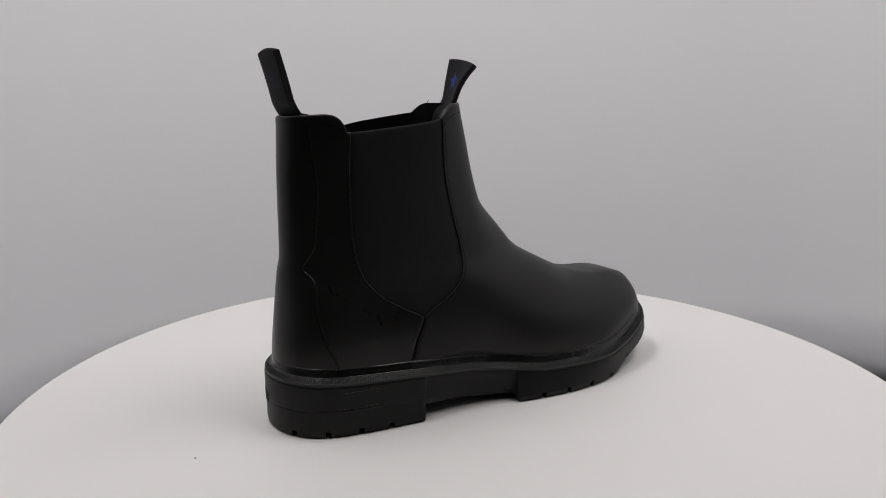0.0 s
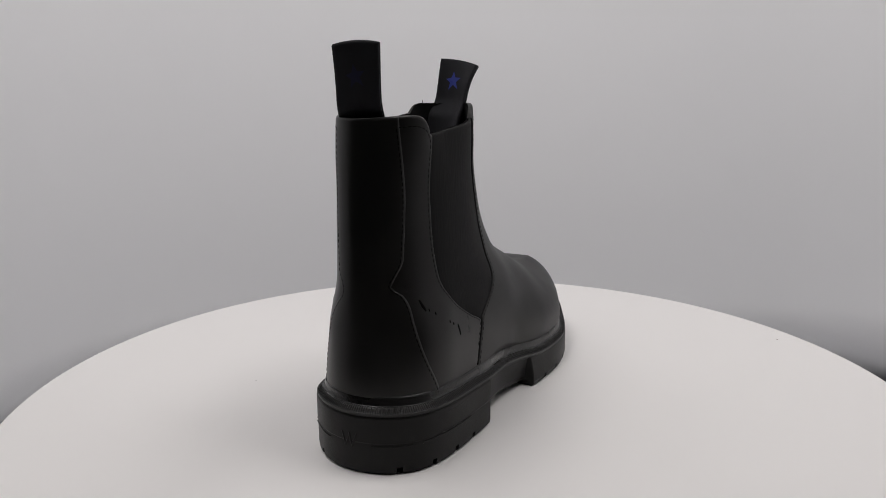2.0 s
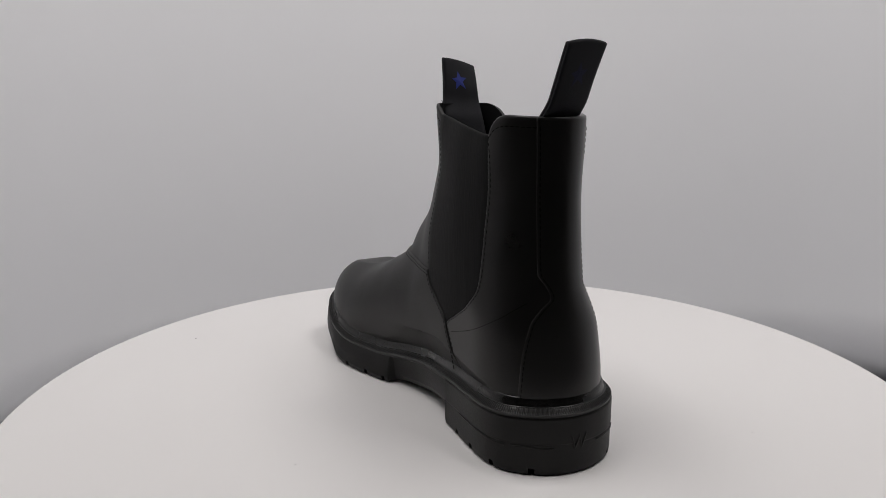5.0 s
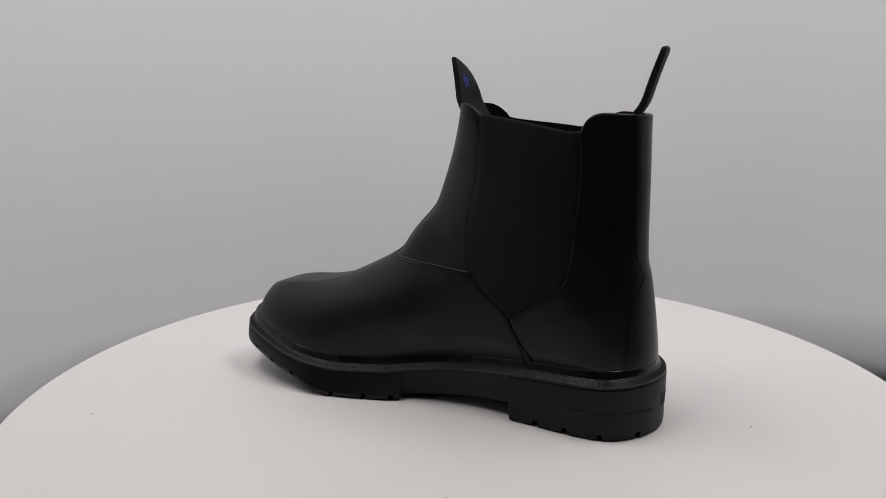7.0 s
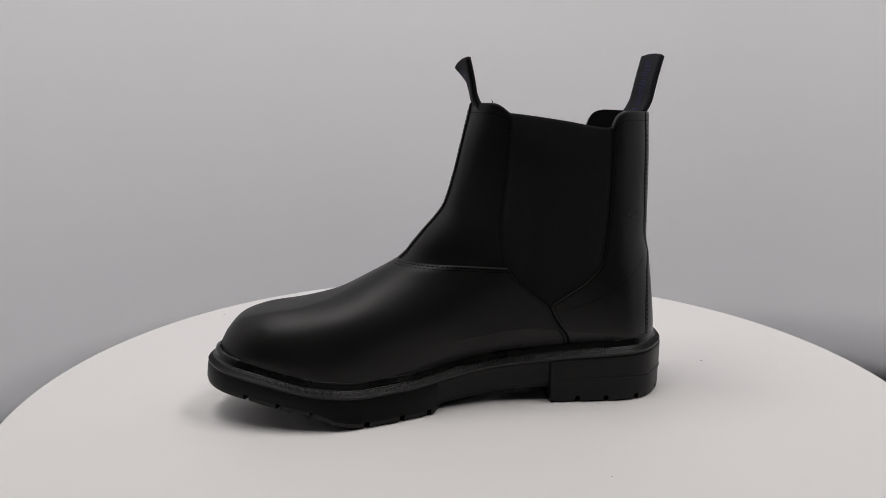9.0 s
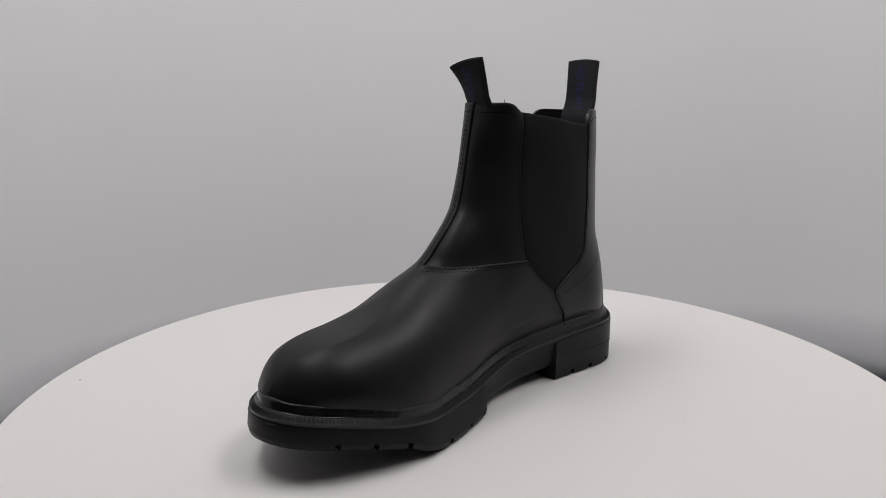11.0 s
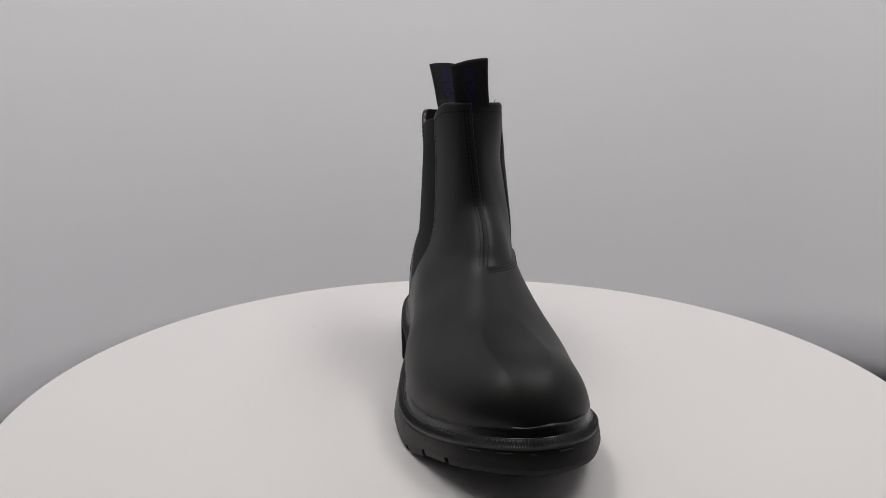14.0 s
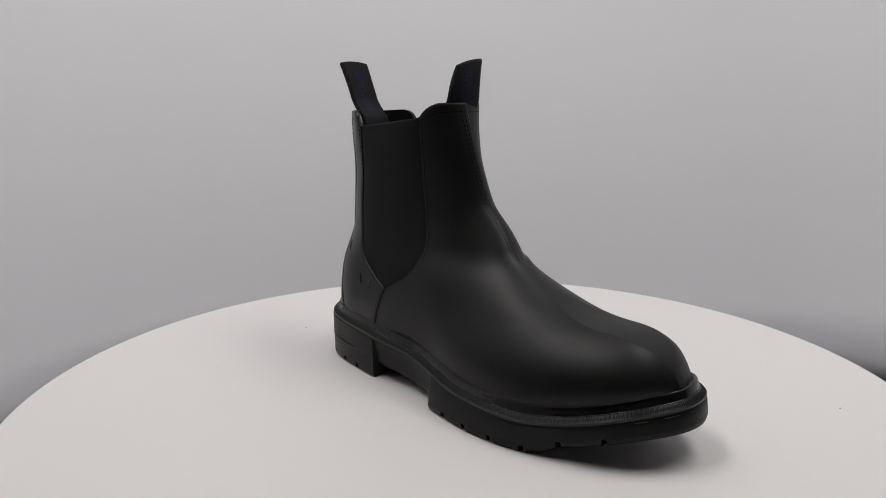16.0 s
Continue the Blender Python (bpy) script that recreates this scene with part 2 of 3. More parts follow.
def vamp_lean(y, z):
    """The instep leans towards the left; the flank below it swells to the right."""
    y, z = np.asarray(y, float), np.asarray(z, float)
    w = smoothstep(0.0, 0.04, y) * (1 - smoothstep(0.125, 0.168, y))
    k = smoothstep(0.035, 0.068, z)
    low = 1 - smoothstep(0.07, 0.12, y)
    return w * (0.0014 * low * (1 - k) - 0.0030 * k)


def mid_x(y, z):
    l, r = widths(y, z)
    return (l + r) / 2 + vamp_lean(y, z)


def form_normals(p):
    """Outward normals of the boot's form at points near it."""
    def value(x, y, z):
        l, r = widths(y, z)
        m, side = mid_x(y, z), np.where(p[:, 0] >= mid_x(p[:, 1], p[:, 2]), 1, -1)
        full = 1 - np.where(side < 0, 0.17, 0.08) * smoothstep(0.0, 0.06, y)
        q = np.clip(rim_distance(y, z, True) / (round_r(y, z) * full), -1, 1)
        return ((x - m) / ((r - l) / 2)) ** 2 + (1 - q) ** 2
    h = 0.0012
    x, y, z = p.T
    g = np.stack([value(x + h, y, z) - value(x - h, y, z), value(x, y + h, z) - value(x, y - h, z), value(x, y, z + h) - value(x, y, z - h)], 1)
    return g / (np.linalg.norm(g, axis=1, keepdims=True) + 1e-12)


def side_x(y, z, side):
    y, z = np.asarray(y, float), np.asarray(z, float)
    l, r = widths(y, z)
    mid = (l + r) / 2
    full = 1 - (0.17 if side < 0 else 0.08) * smoothstep(0.0, 0.06, y)
    if side < 0:
        full = full * (1 - 0.55 * smoothstep(0.155, 0.196, z) * smoothstep(-0.06, -0.02, y))
    q = np.clip(rim_distance(y, z) / (round_r(y, z) * full), 0, 1)
    e = np.sqrt(np.maximum(1 - (1 - q) ** 2, 0))
    return mid + vamp_lean(y, z) + (r - l) / 2 * e * side


welt_z = curve([(-0.137, 0.0385), (-0.10, 0.0370), (-0.066, 0.0355), (-0.03, 0.0325), (0.01, 0.0275), (0.045, 0.0228), (0.08, 0.0222), (0.11, 0.0255), (0.13, 0.0300), (0.15, 0.0352), (0.176, 0.0405)])

# edges of the elastic gussets, as y over z; below their foot the side seam
EDGES = {
    -1: (curve([(0.20, -0.0270), (0.189, -0.0266), (0.152, -0.0245), (0.117, -0.0200), (0.093, -0.0222), (0.082, -0.029), (0.063, -0.0509), (0.05, -0.0580), (0.0437, -0.0622), (0.02, -0.070)]),
         curve([(0.20, -0.0913), (0.18, -0.0913), (0.155, -0.092), (0.119, -0.090), (0.093, -0.0866), (0.080, -0.0762), (0.0706, -0.062), (0.063, -0.0516), (0.05, -0.0590), (0.0437, -0.0632), (0.02, -0.071)])),
    1: (curve([(0.20, -0.0262), (0.185, -0.0258), (0.152, -0.0240), (0.125, -0.0192), (0.103, -0.0152), (0.095, -0.0150), (0.086, -0.0182), (0.077, -0.0262), (0.063, -0.0478), (0.049, -0.0540), (0.037, -0.0574), (0.02, -0.061)]),
        curve([(0.20, -0.0893), (0.18, -0.0893), (0.158, -0.0900), (0.124, -0.0902), (0.0966, -0.0868), (0.082, -0.0775), (0.070, -0.0602), (0.063, -0.0485), (0.049, -0.0550), (0.037, -0.0584), (0.02, -0.062)])),
}
# the collar dips over the elastic
top_dip = {
    -1: curve([(-0.13, 0.0), (-0.105, 0.0), (-0.100, -0.0009), (-0.096, -0.0031), (-0.0932, -0.0068), (-0.0913, -0.0112), (-0.088, -0.0116), (-0.06, -0.0086), (-0.031, -0.0056), (-0.0262, -0.0052), (-0.0235, -0.0037), (-0.020, -0.0019), (-0.016, -0.0006), (-0.012, 0.0), (0.0, 0.0)]),
    1: curve([(-0.13, 0.0), (-0.105, 0.0), (-0.100, -0.0009), (-0.096, -0.0031), (-0.0932, -0.0068), (-0.0913, -0.0114), (-0.088, -0.0118), (-0.06, -0.0108), (-0.031, -0.0094), (-0.0262, -0.0086), (-0.0235, -0.0056), (-0.020, -0.0029), (-0.016, -0.0010), (-0.012, 0.0), (0.0, 0.0)]),
}

# rows run from the welt (0) to the collar (1): matching points of the front and back outlines
SEAM_ROW = 80
ROW_T = np.concatenate([np.linspace(0, 0.5, SEAM_ROW, endpoint=False), np.linspace(0.5, 1, 40)])
_front = resample(FRONT_C, 3000)
_fl = np.concatenate([[0], np.cumsum(np.linalg.norm(np.diff(_front, axis=0), axis=1))])


def front_length(y0, z0):
    return _fl[np.argmin((_front[:, 0] - y0) ** 2 + (_front[:, 1] - z0) ** 2)]


_f = curve([(0, front_length(0.1663, 0.031)), (0.5, front_length(0.0465, 0.0945)), (1.0, front_length(-0.0035, 0.1959))])
_b = curve([(0, 0.033), (0.25, 0.046), (0.5, 0.086), (1.0, 0.1889)])


def row_line(t, side):
    """Heel point, front point of row t, and its height as a function of y."""
    s = float(_f(t)) if t > 0.5 else float(np.interp(t, [0, 0.5], [_f(0), _f(0.5)]))
    fy, fz = np.interp(s, _fl, _front[:, 0]), np.interp(s, _fl, _front[:, 1])
    bz = float(_b(t))
    by = float(np.interp(bz, BACK_C[:, 1], BACK_C[:, 0]))

    def height(y):
        u = (np.asarray(y, float) - by) / (fy - by)
        z = bz + (fz - bz) * u
        base = _b(0) + (0.031 - _b(0)) * u
        z = z + (welt_z(y) - 0.006 - base) * max(0.0, 1 - t / 0.4) ** 1.5
        return z + top_dip[side](y) * float(smoothstep(0.86, 1.0, t))
    return by, fy, height


def row_cut(t, side, which):
    by, fy, height = row_line(t, side)
    y = -0.06
    for _ in range(40):
        y = 0.5 * y + 0.5 * float(EDGES[side][which](height(y)))
    return y


def row_points(t, side, zone, n):
    """Points (y, z) of one zone of a row: back, gusset or front."""
    by, fy, height = row_line(t, side)
    yb, yf = row_cut(t, side, 1), row_cut(t, side, 0)
    if yf - yb < 0.001:
        m = (yf + yb) / 2
        yb, yf = m - 0.0005, m + 0.0005
    u = np.linspace(0, 1, n)
    if zone == "back":
        y = by + (yb - by) * (1 - (1 - u ** 2) ** 1.5)
    elif zone == "gusset":
        y = yb + (yf - yb) * u
    else:
        y = fy - (fy - yf) * (1 - (1 - (1 - u) ** 1.9) ** 1.35)
    return y, height(y)


def grid(side, zone, n, rows=ROW_T):
    out = []
    for t in rows:
        y, z = row_points(t, side, zone, n)
        x = side_x(y, z, side)
        if zone != "gusset":
            k = 0 if zone == "back" else -1
            x[k] = mid_x(y[k], z[k])
        out.append(np.stack([x, y, z], 1))
    return np.array(out)


def loop_normals(L):
    """Outward normals of a grid whose rows are closed loops round the boot."""
    du = np.roll(L, -1, 1) - np.roll(L, 1, 1)
    dv = np.gradient(L, axis=0)
    n = np.cross(du, dv)
    n /= np.linalg.norm(n, axis=-1, keepdims=True) + 1e-12
    c = L.mean(1, keepdims=True)
    return n * np.sign((n * (L - c)).sum())


def shell(G, N, lift, edge=0.002, sides="lrtb"):
    """A panel lifted off the form, its free edges rolled over and turned in."""
    P = G + N * lift

    def rolled(P, N, end):
        A, B = (P[:, 0], P[:, 1]) if end == 0 else (P[:, -1], P[:, -2])
        n = N[:, 0] if end == 0 else N[:, -1]
        d = np.linalg.norm(B - A, axis=-1, keepdims=True) + 1e-12
        near, far = A + (B - A) * np.minimum(0.3, 0.0006 / d), A + (B - A) * np.minimum(0.7, 0.0016 / d)
        cols = [A - n * edge, A - n * 0.0008, near - n * 0.00028, far - n * 0.00004]
        keep = P[:, 1:] if end == 0 else P[:, :-1]
        keepN = N[:, 1:] if end == 0 else N[:, :-1]
        if end == 0:
            return np.concatenate([np.stack(cols, 1), keep], 1), np.concatenate([np.stack([n] * 4, 1), keepN], 1)
        return np.concatenate([keep, np.stack(cols[::-1], 1)], 1), np.concatenate([keepN, np.stack([n] * 4, 1)], 1)

    if "l" in sides:
        P, N = rolled(P, N, 0)
    if "r" in sides:
        P, N = rolled(P, N, 1)
    swap = lambda A: np.swapaxes(A, 0, 1)
    if "t" in sides:
        P, N = (swap(A) for A in rolled(swap(P), swap(N), 1))
    if "b" in sides:
        P, N = (swap(A) for A in rolled(swap(P), swap(N), 0))
    return P


strip_right = curve([(0.02, 0.034), (0.040, 0.0325), (0.0654, 0.0268), (0.0869, 0.0198), (0.0935, 0.0160), (0.0985, 0.0112), (0.104, 0.0128), (0.112, 0.0150), (0.1627, 0.0151), (0.20, 0.0141)])
strip_left = curve([(0.02, -0.0335), (0.0362, -0.0322), (0.0572, -0.0304), (0.0792, -0.0257), (0.0885, -0.0200), (0.0942, -0.0155), (0.100, -0.0172), (0.1068, -0.0208), (0.15, -0.0212), (0.20, -0.0209)])


def fine_row(t, side, zone, n=160):
    y, z = row_points(t, side, zone, n)
    x = side_x(y, z, side)
    if zone != "gusset":
        k = 0 if zone == "back" else -1
        x[k] = mid_x(y[k], z[k])
    return np.stack([x, y, z], 1)


def strip_cut(row, side):
    """Points of a back row from the heel's middle to the strip's edge."""
    f = strip_right if side > 0 else strip_left
    over = (row[:, 0] - f(row[:, 2])) * side
    k = max(1, int(np.argmax(over > 0)))
    a = over[k - 1] / (over[k - 1] - over[k])
    return np.vstack([row[:k], row[k - 1] + (row[k] - row[k - 1]) * a])


def tuck_in(loop):
    """Draws the lowest part of the upper in, so that it stands inside the welt's bead."""
    P, N = sole_ring(700)
    out = loop.copy()
    for row in out:
        z0 = welt_z(toe_along(row[:, 0], row[:, 1]))
        up = np.clip((row[:, 2] - z0) / 0.016, 0, 1)
        if up.min() >= 1:
            continue
        d2 = ((row[:, None, :2] - P[None]) ** 2).sum(-1)
        i = d2.argmin(1)
        inside = -((row[:, :2] - P[i]) * N[i]).sum(1)
        want = 0.0067 * (1 - up) ** 1.3 + 0.0008 * up
        push = np.maximum(0, want - inside) * (up < 1)
        row[:, :2] -= N[i] * push[:, None]
    return out


def stitches(parent, path, normal, pitch=0.0032, length=0.0026, width=0.0011, name="stitching"):
    """A row of thread stitches along a line on the leather."""
    L = np.concatenate([[0], np.cumsum(np.linalg.norm(np.diff(path, axis=0), axis=1))])
    verts, faces = [], []
    at = lambda A, s: np.array([np.interp(s, L, A[:, k]) for k in range(3)])
    for i in range(int(L[-1] / pitch)):
        s = (i + 0.5) * pitch
        p, q = at(path, s - length / 2), at(path, s + length / 2)
        n = at(normal, s)
        n /= np.linalg.norm(n)
        d = q - p
        side = np.cross(n, d)
        side /= np.linalg.norm(side) + 1e-12
        b = len(verts)
        for u, h, w in ((0.0, 0.0, 0.35), (0.25, 0.0003, 0.5), (0.75, 0.0003, 0.5), (1.0, 0.0, 0.35)):
            c = p + d * u
            verts += [c - side * width * w - n * 0.0003, c + n * h, c + side * width * w - n * 0.0003]
        for k in range(3):
            o = b + 3 * k
            faces += [(o, o + 1, o + 4, o + 3), (o + 1, o + 2, o + 5, o + 4)]
    me = bpy.data.meshes.new(name)
    me.from_pydata([tuple(v) for v in verts], [], faces)
    for f in me.polygons:
        f.use_smooth = True
    me.materials.append(THREAD)
    ob = new(name, me)
    ob.parent = parent
    return ob


def seam_line(side, zone, from_end, inset, rows, lift=0.0):
    """A line on the form that keeps a distance from one edge of a zone, with its normals."""
    pts, tan = [], []
    for t in rows:
        r = fine_row(t, side, zone)
        if from_end == "strip":
            r = strip_cut(r, side)[::-1]
        elif from_end == "strip_out":
            k = len(strip_cut(r, side)) - 1
            r = r[k:]
        elif from_end:
            r = r[::-1]
        L = np.concatenate([[0], np.cumsum(np.linalg.norm(np.diff(r, axis=0), axis=1))])
        f = lambda s: np.array([np.interp(s, L, r[:, k]) for k in range(3)])
        pts.append(f(inset))
        tan.append(f(inset + 0.0015) - f(max(0, inset - 0.0015)))
    return outward(np.array(pts), np.array(tan), lift)


def outward(pts, tan, lift):
    run = np.gradient(pts, axis=0)
    n = np.cross(run, tan)
    n /= np.linalg.norm(n, axis=1, keepdims=True) + 1e-12
    ref = pts - np.array([-0.007, -0.05, 0.0])
    ref[:, 2] *= 0
    if (n * ref).sum() < 0:
        n = -n
    return pts + n * lift, n


QUARTER_LINE = {-1: curve([(-0.125, 0.096), (-0.118, 0.090), (-0.107, 0.0805), (-0.085, 0.0685), (-0.055, 0.0585)]),
                1: curve([(-0.125, 0.099), (-0.1106, 0.088), (-0.095, 0.0765), (-0.080, 0.0675), (-0.055, 0.0600)])}


def form_line(y, z, side, lift=0.0):
    """A line on the form given by its side view."""
    h = 0.001
    pts = np.stack([side_x(y, z, side), y, z], 1)
    tan = np.stack([side_x(y, z + h, side) - side_x(y, z - h, side), 0 * y, 0 * y + 2 * h], 1)
    return outward(pts, tan, lift)


def collar_line(side, zone, t, lift=0.0, lo=0.0, hi=1.0):
    a, b = fine_row(t, side, zone), fine_row(t - 0.012, side, zone)
    k = slice(int(lo * 159), int(hi * 159) + 1)
    return outward(a[k], (a - b)[k], lift)


NB, NG, NF = 26, 16, 64


def boot():
    root = new("boot")
    tagged(root, "black leather pull-on ankle boot with elastic sides and lugged rubber sole", "boot")
    back = {s: grid(s, "back", NB) for s in (-1, 1)}
    gus = {s: grid(s, "gusset", NG) for s in (-1, 1)}
    front = {s: grid(s, "front", NF) for s in (-1, 1)}

    # one closed loop a row: heel, right side, toe ridge, left side
    loop = np.concatenate([back[1], gus[1][:, 1:], front[1][:, 1:], front[-1][:, ::-1][:, 1:], gus[-1][:, ::-1][:, 1:], back[-1][:, ::-1][:, 1:-1]], 1)
    loop = tuck_in(loop)
    norm = loop_normals(loop)
    count = loop.shape[1]
    r1, r2, r3 = NB - 1, NB + NG - 2, NB + NG + NF - 3          # right: gusset's back edge, front edge, ridge
    l3, l2, l1 = r3, r3 + NF - 1, r3 + NF + NG - 2              # left: ridge, front edge, back edge
    cols = lambda a, b: [i % count for i in range(a, b + 1)]
    take = lambda c, rows=slice(None): (loop[rows][:, c], norm[rows][:, c])

    heel = part("heel_quarter", sheet(shell(*take(cols(l1 - count, r1)), 0.0, 0.0035)), HEEL_LEATHER, root, "polished black leather heel quarter")
    # vamp: over the ridge from gusset to gusset; above the seam only its right half
    bm = sheet(shell(*take(cols(r2, l2), slice(0, SEAM_ROW + 1)), 0.0, 0.0024, "lrb"))
    sheet(shell(*take(cols(r2, r3 + 1), slice(SEAM_ROW, None)), 0.0, 0.0034, "lrt"), bm=bm)
    a, b = take(cols(r3 + 1, l2), slice(SEAM_ROW, SEAM_ROW + 1))
    sheet(np.concatenate([a, a - b * 0.0016], 0), bm=bm)
    bmesh.ops.remove_doubles(bm, verts=bm.verts, dist=0.000001)
    vamp = part("vamp", bm, LEATHER, root, "smooth black leather vamp with rounded toe")
    me = vamp.data
    p = np.array([v.co[:] for v in me.vertices])
    old = np.array([v.normal[:] for v in me.vertices])
    new_n = form_normals(p)
    above = smoothstep(0.006, 0.016, p[:, 2] - welt_z(toe_along(p[:, 0], p[:, 1])))
    close = smoothstep(0.80, 0.93, (old * new_n).sum(1))
    w = (above * close * smoothstep(0.01, 0.03, p[:, 1]) * (1 - smoothstep(0.085, 0.10, p[:, 2])))[:, None]
    mixed = old * (1 - w) + new_n * w
    ends = np.array([e.vertices[:] for e in me.edges])
    even = np.maximum(w[:, 0], smoothstep(0.0015, 0.005, p[:, 2] - welt_z(toe_along(p[:, 0], p[:, 1]))) * smoothstep(0.10, 0.12, p[:, 1]))[:, None]
    for _ in range(60):
        near = np.zeros_like(mixed)
        np.add.at(near, ends[:, 0], mixed[ends[:, 1]])
        np.add.at(near, ends[:, 1], mixed[ends[:, 0]])
        near /= np.linalg.norm(near, axis=1, keepdims=True) + 1e-12
        mixed += near * even
        mixed /= np.linalg.norm(mixed, axis=1, keepdims=True) + 1e-12
    me.normals_split_custom_set_from_vertices([tuple(v) for v in mixed])
    patch = part("front_patch", sheet(shell(*take(cols(r3, l2), slice(SEAM_ROW - 1, None)), -0.0013, 0.0022, "rt")), LEATHER, root, "black leather shaft patch with stitched edge")
    for s, c in ((1, cols(r1 - 1, r2 + 1)), (-1, cols(l2 - 1, l1 + 1))):
        bulge = (-0.0014 + 0.0026 * np.sin(np.linspace(0, math.pi, len(c))))[None, :, None] * smoothstep(0.055, 0.09, loop[:, c, 2])[..., None] - 0.0014 * (1 - smoothstep(0.055, 0.09, loop[:, c, 2])[..., None])
        part("elastic_gusset", sheet(shell(*take(c), bulge, 0.002, "t")), ELASTIC, root, "matt black ribbed elastic gusset")
    # lining inside the shaft
    k = SEAM_ROW - 12
    part("lining", sheet((loop - norm * 0.0036)[k:], loop=True), LINING, root, "black textile lining")
    # heel strip with its waist
    G = []
    for t in ROW_T:
        halves = [resample(strip_cut(fine_row(t, s, "back"), s), 14) for s in (-1, 1)]
        G.append(np.concatenate([halves[0][::-1], halves[1][1:]]))
    G = tuck_in(np.array(G))
    n = np.cross(np.gradient(G, axis=1), np.gradient(G, axis=0))
    n /= np.linalg.norm(n, axis=-1, keepdims=True) + 1e-12
    n *= np.sign(-n[..., 1].sum())
    strip = part("heel_strip", sheet(shell(G, n, 0.0005, 0.0020)), HEEL_LEATHER, root, "polished black leather strip down the heel")
    # stitching
    upper = ROW_T[SEAM_ROW:-1]
    for d in (0.0024, 0.0046):
        stitches(vamp, *seam_line(1, "front", True, d, upper))
    for d in (0.008, 0.018):
        stitches(vamp, *collar_line(-1, "front", ROW_T[SEAM_ROW] - d, 0.0, 0.0, 0.97))
    for s in (-1, 1):
        rows = ROW_T[SEAM_ROW + 1:-1] if s < 0 else ROW_T[28:-1]
        stitches(patch if s < 0 else vamp, *seam_line(s, "front", False, 0.0022, rows, -0.0013 if s < 0 else 0.0))
        stitches(vamp, *seam_line(s, "front", False, 0.0022, ROW_T[10:SEAM_ROW if s < 0 else 30]))
        stitches(heel, *seam_line(s, "back", True, 0.0022, ROW_T[32:-1]))
        stitches(heel, *collar_line(s, "back", 0.972, 0.0, 0.3, 0.97))
        stitches(strip, *seam_line(s, "back", "strip", 0.0022, ROW_T[8:-1], 0.0005))
        line = QUARTER_LINE[s]
        y = np.linspace(-0.119, -0.058, 60)
        if s < 0:
            stitches(heel, *form_line(y, line(y), s), pitch=0.0029, length=0.0026, width=0.0007)
        stitches(patch if s < 0 else vamp, *collar_line(s, "front", 0.972, -0.0013 if s < 0 else 0.0, 0.06, 0.95))
    # pressed marks on the outer heel quarter: two ticks and a faint row of lettering bars
    for y0, z0, tall in ((-0.1060, 0.0872, 0.0082), (-0.0790, 0.0664, 0.0082)):
        z = np.linspace(z0 - tall / 2, z0 + tall / 2, 12)
        stitches(heel, *form_line(y0 + 0 * z - (z - z0) * 0.25, z, 1, 0.0003), pitch=0.0078, length=0.0074, width=0.0017, name="pressed_tick")
    for k in (0, 1, 2, 5, 6):
        y0 = -0.1065 + 0.0036 * k
        z0 = float(QUARTER_LINE[1](y0)) + 0.0012
        z = np.linspace(z0 - 0.0012, z0 + 0.0012, 8)
        stitches(heel, *form_line(y0 + 0 * z, z, 1), pitch=0.0023, length=0.0018, width=0.0007, name="lettering_bar")
    # a loose thread at the collar
    y = np.linspace(0, 1, 12)
    pts = np.stack([-0.0225 - 0.001 * y, -0.0120 - 0.0030 * np.sin(y * 2.4), 0.1925 + 0.0050 * y], 1)
    bm = bmesh.new()
    rows = []
    for p in pts:
        rows.append([(p[0] + 0.00025 * math.cos(a), p[1] + 0.00025 * math.sin(a), p[2]) for a in (0, 2.1, 4.2)])
    part("loose_thread", sheet(rows, loop=True, bm=bm), THREAD, root)
    sole(root)
    tabs(root)
    return root


# ---- boot: sole ----
OUTLINE = [(-0.0045, -0.1407), (0.0211, -0.1335), (0.0370, -0.1103), (0.0427, -0.0575), (0.0408, -0.0105), (0.0474, 0.0360), (0.0483, 0.0828), (0.0365, 0.1210), (0.0163, 0.1554),
           (-0.0149, 0.1725), (-0.0430, 0.1618), (-0.0590, 0.1284), (-0.0627, 0.0898), (-0.0512, 0.0413), (-0.0400, -0.0071), (-0.0420, -0.0554), (-0.0443, -0.1090), (-0.0288, -0.1320)]
sole_bottom = curve([(-0.15, 0.0), (0.035, 0.0), (0.084, 0.0), (0.100, 0.0030), (0.111, 0.0080), (0.136, 0.0145), (0.155, 0.0190), (0.178, 0.0225)])
waist_bottom = curve([(-0.06, 0.0100), (-0.03, 0.0083), (0.0, 0.0048), (0.03, 0.0028)])
# the tread flares out below the welt round the ball of the foot
flare_left = curve([(0.02, 0.0), (0.032, 0.0025), (0.06, 0.0046), (0.085, 0.0044), (0.11, 0.0018), (0.15, 0.0010), (0.18, 0.0012)])
flare_right = curve([(0.008, 0.0), (0.018, 0.0028), (0.05, 0.0028), (0.08, 0.0010), (0.11, 0.0), (0.14, 0.0008), (0.18, 0.0012)])


def toe_along(x, y):
    """Place along the sole; the toe points a little inwards."""
    return y - 0.2 * (x + 0.008) * smoothstep(0.03, 0.09, y)


def sole_ring(n):
    P = resample(spline(OUTLINE, 24, True), n, True)
    T = np.roll(P, -1, 0) - np.roll(P, 1, 0)
    T /= np.linalg.norm(T, axis=1, keepdims=True)
    return P, np.stack([T[:, 1], -T[:, 0]], 1)


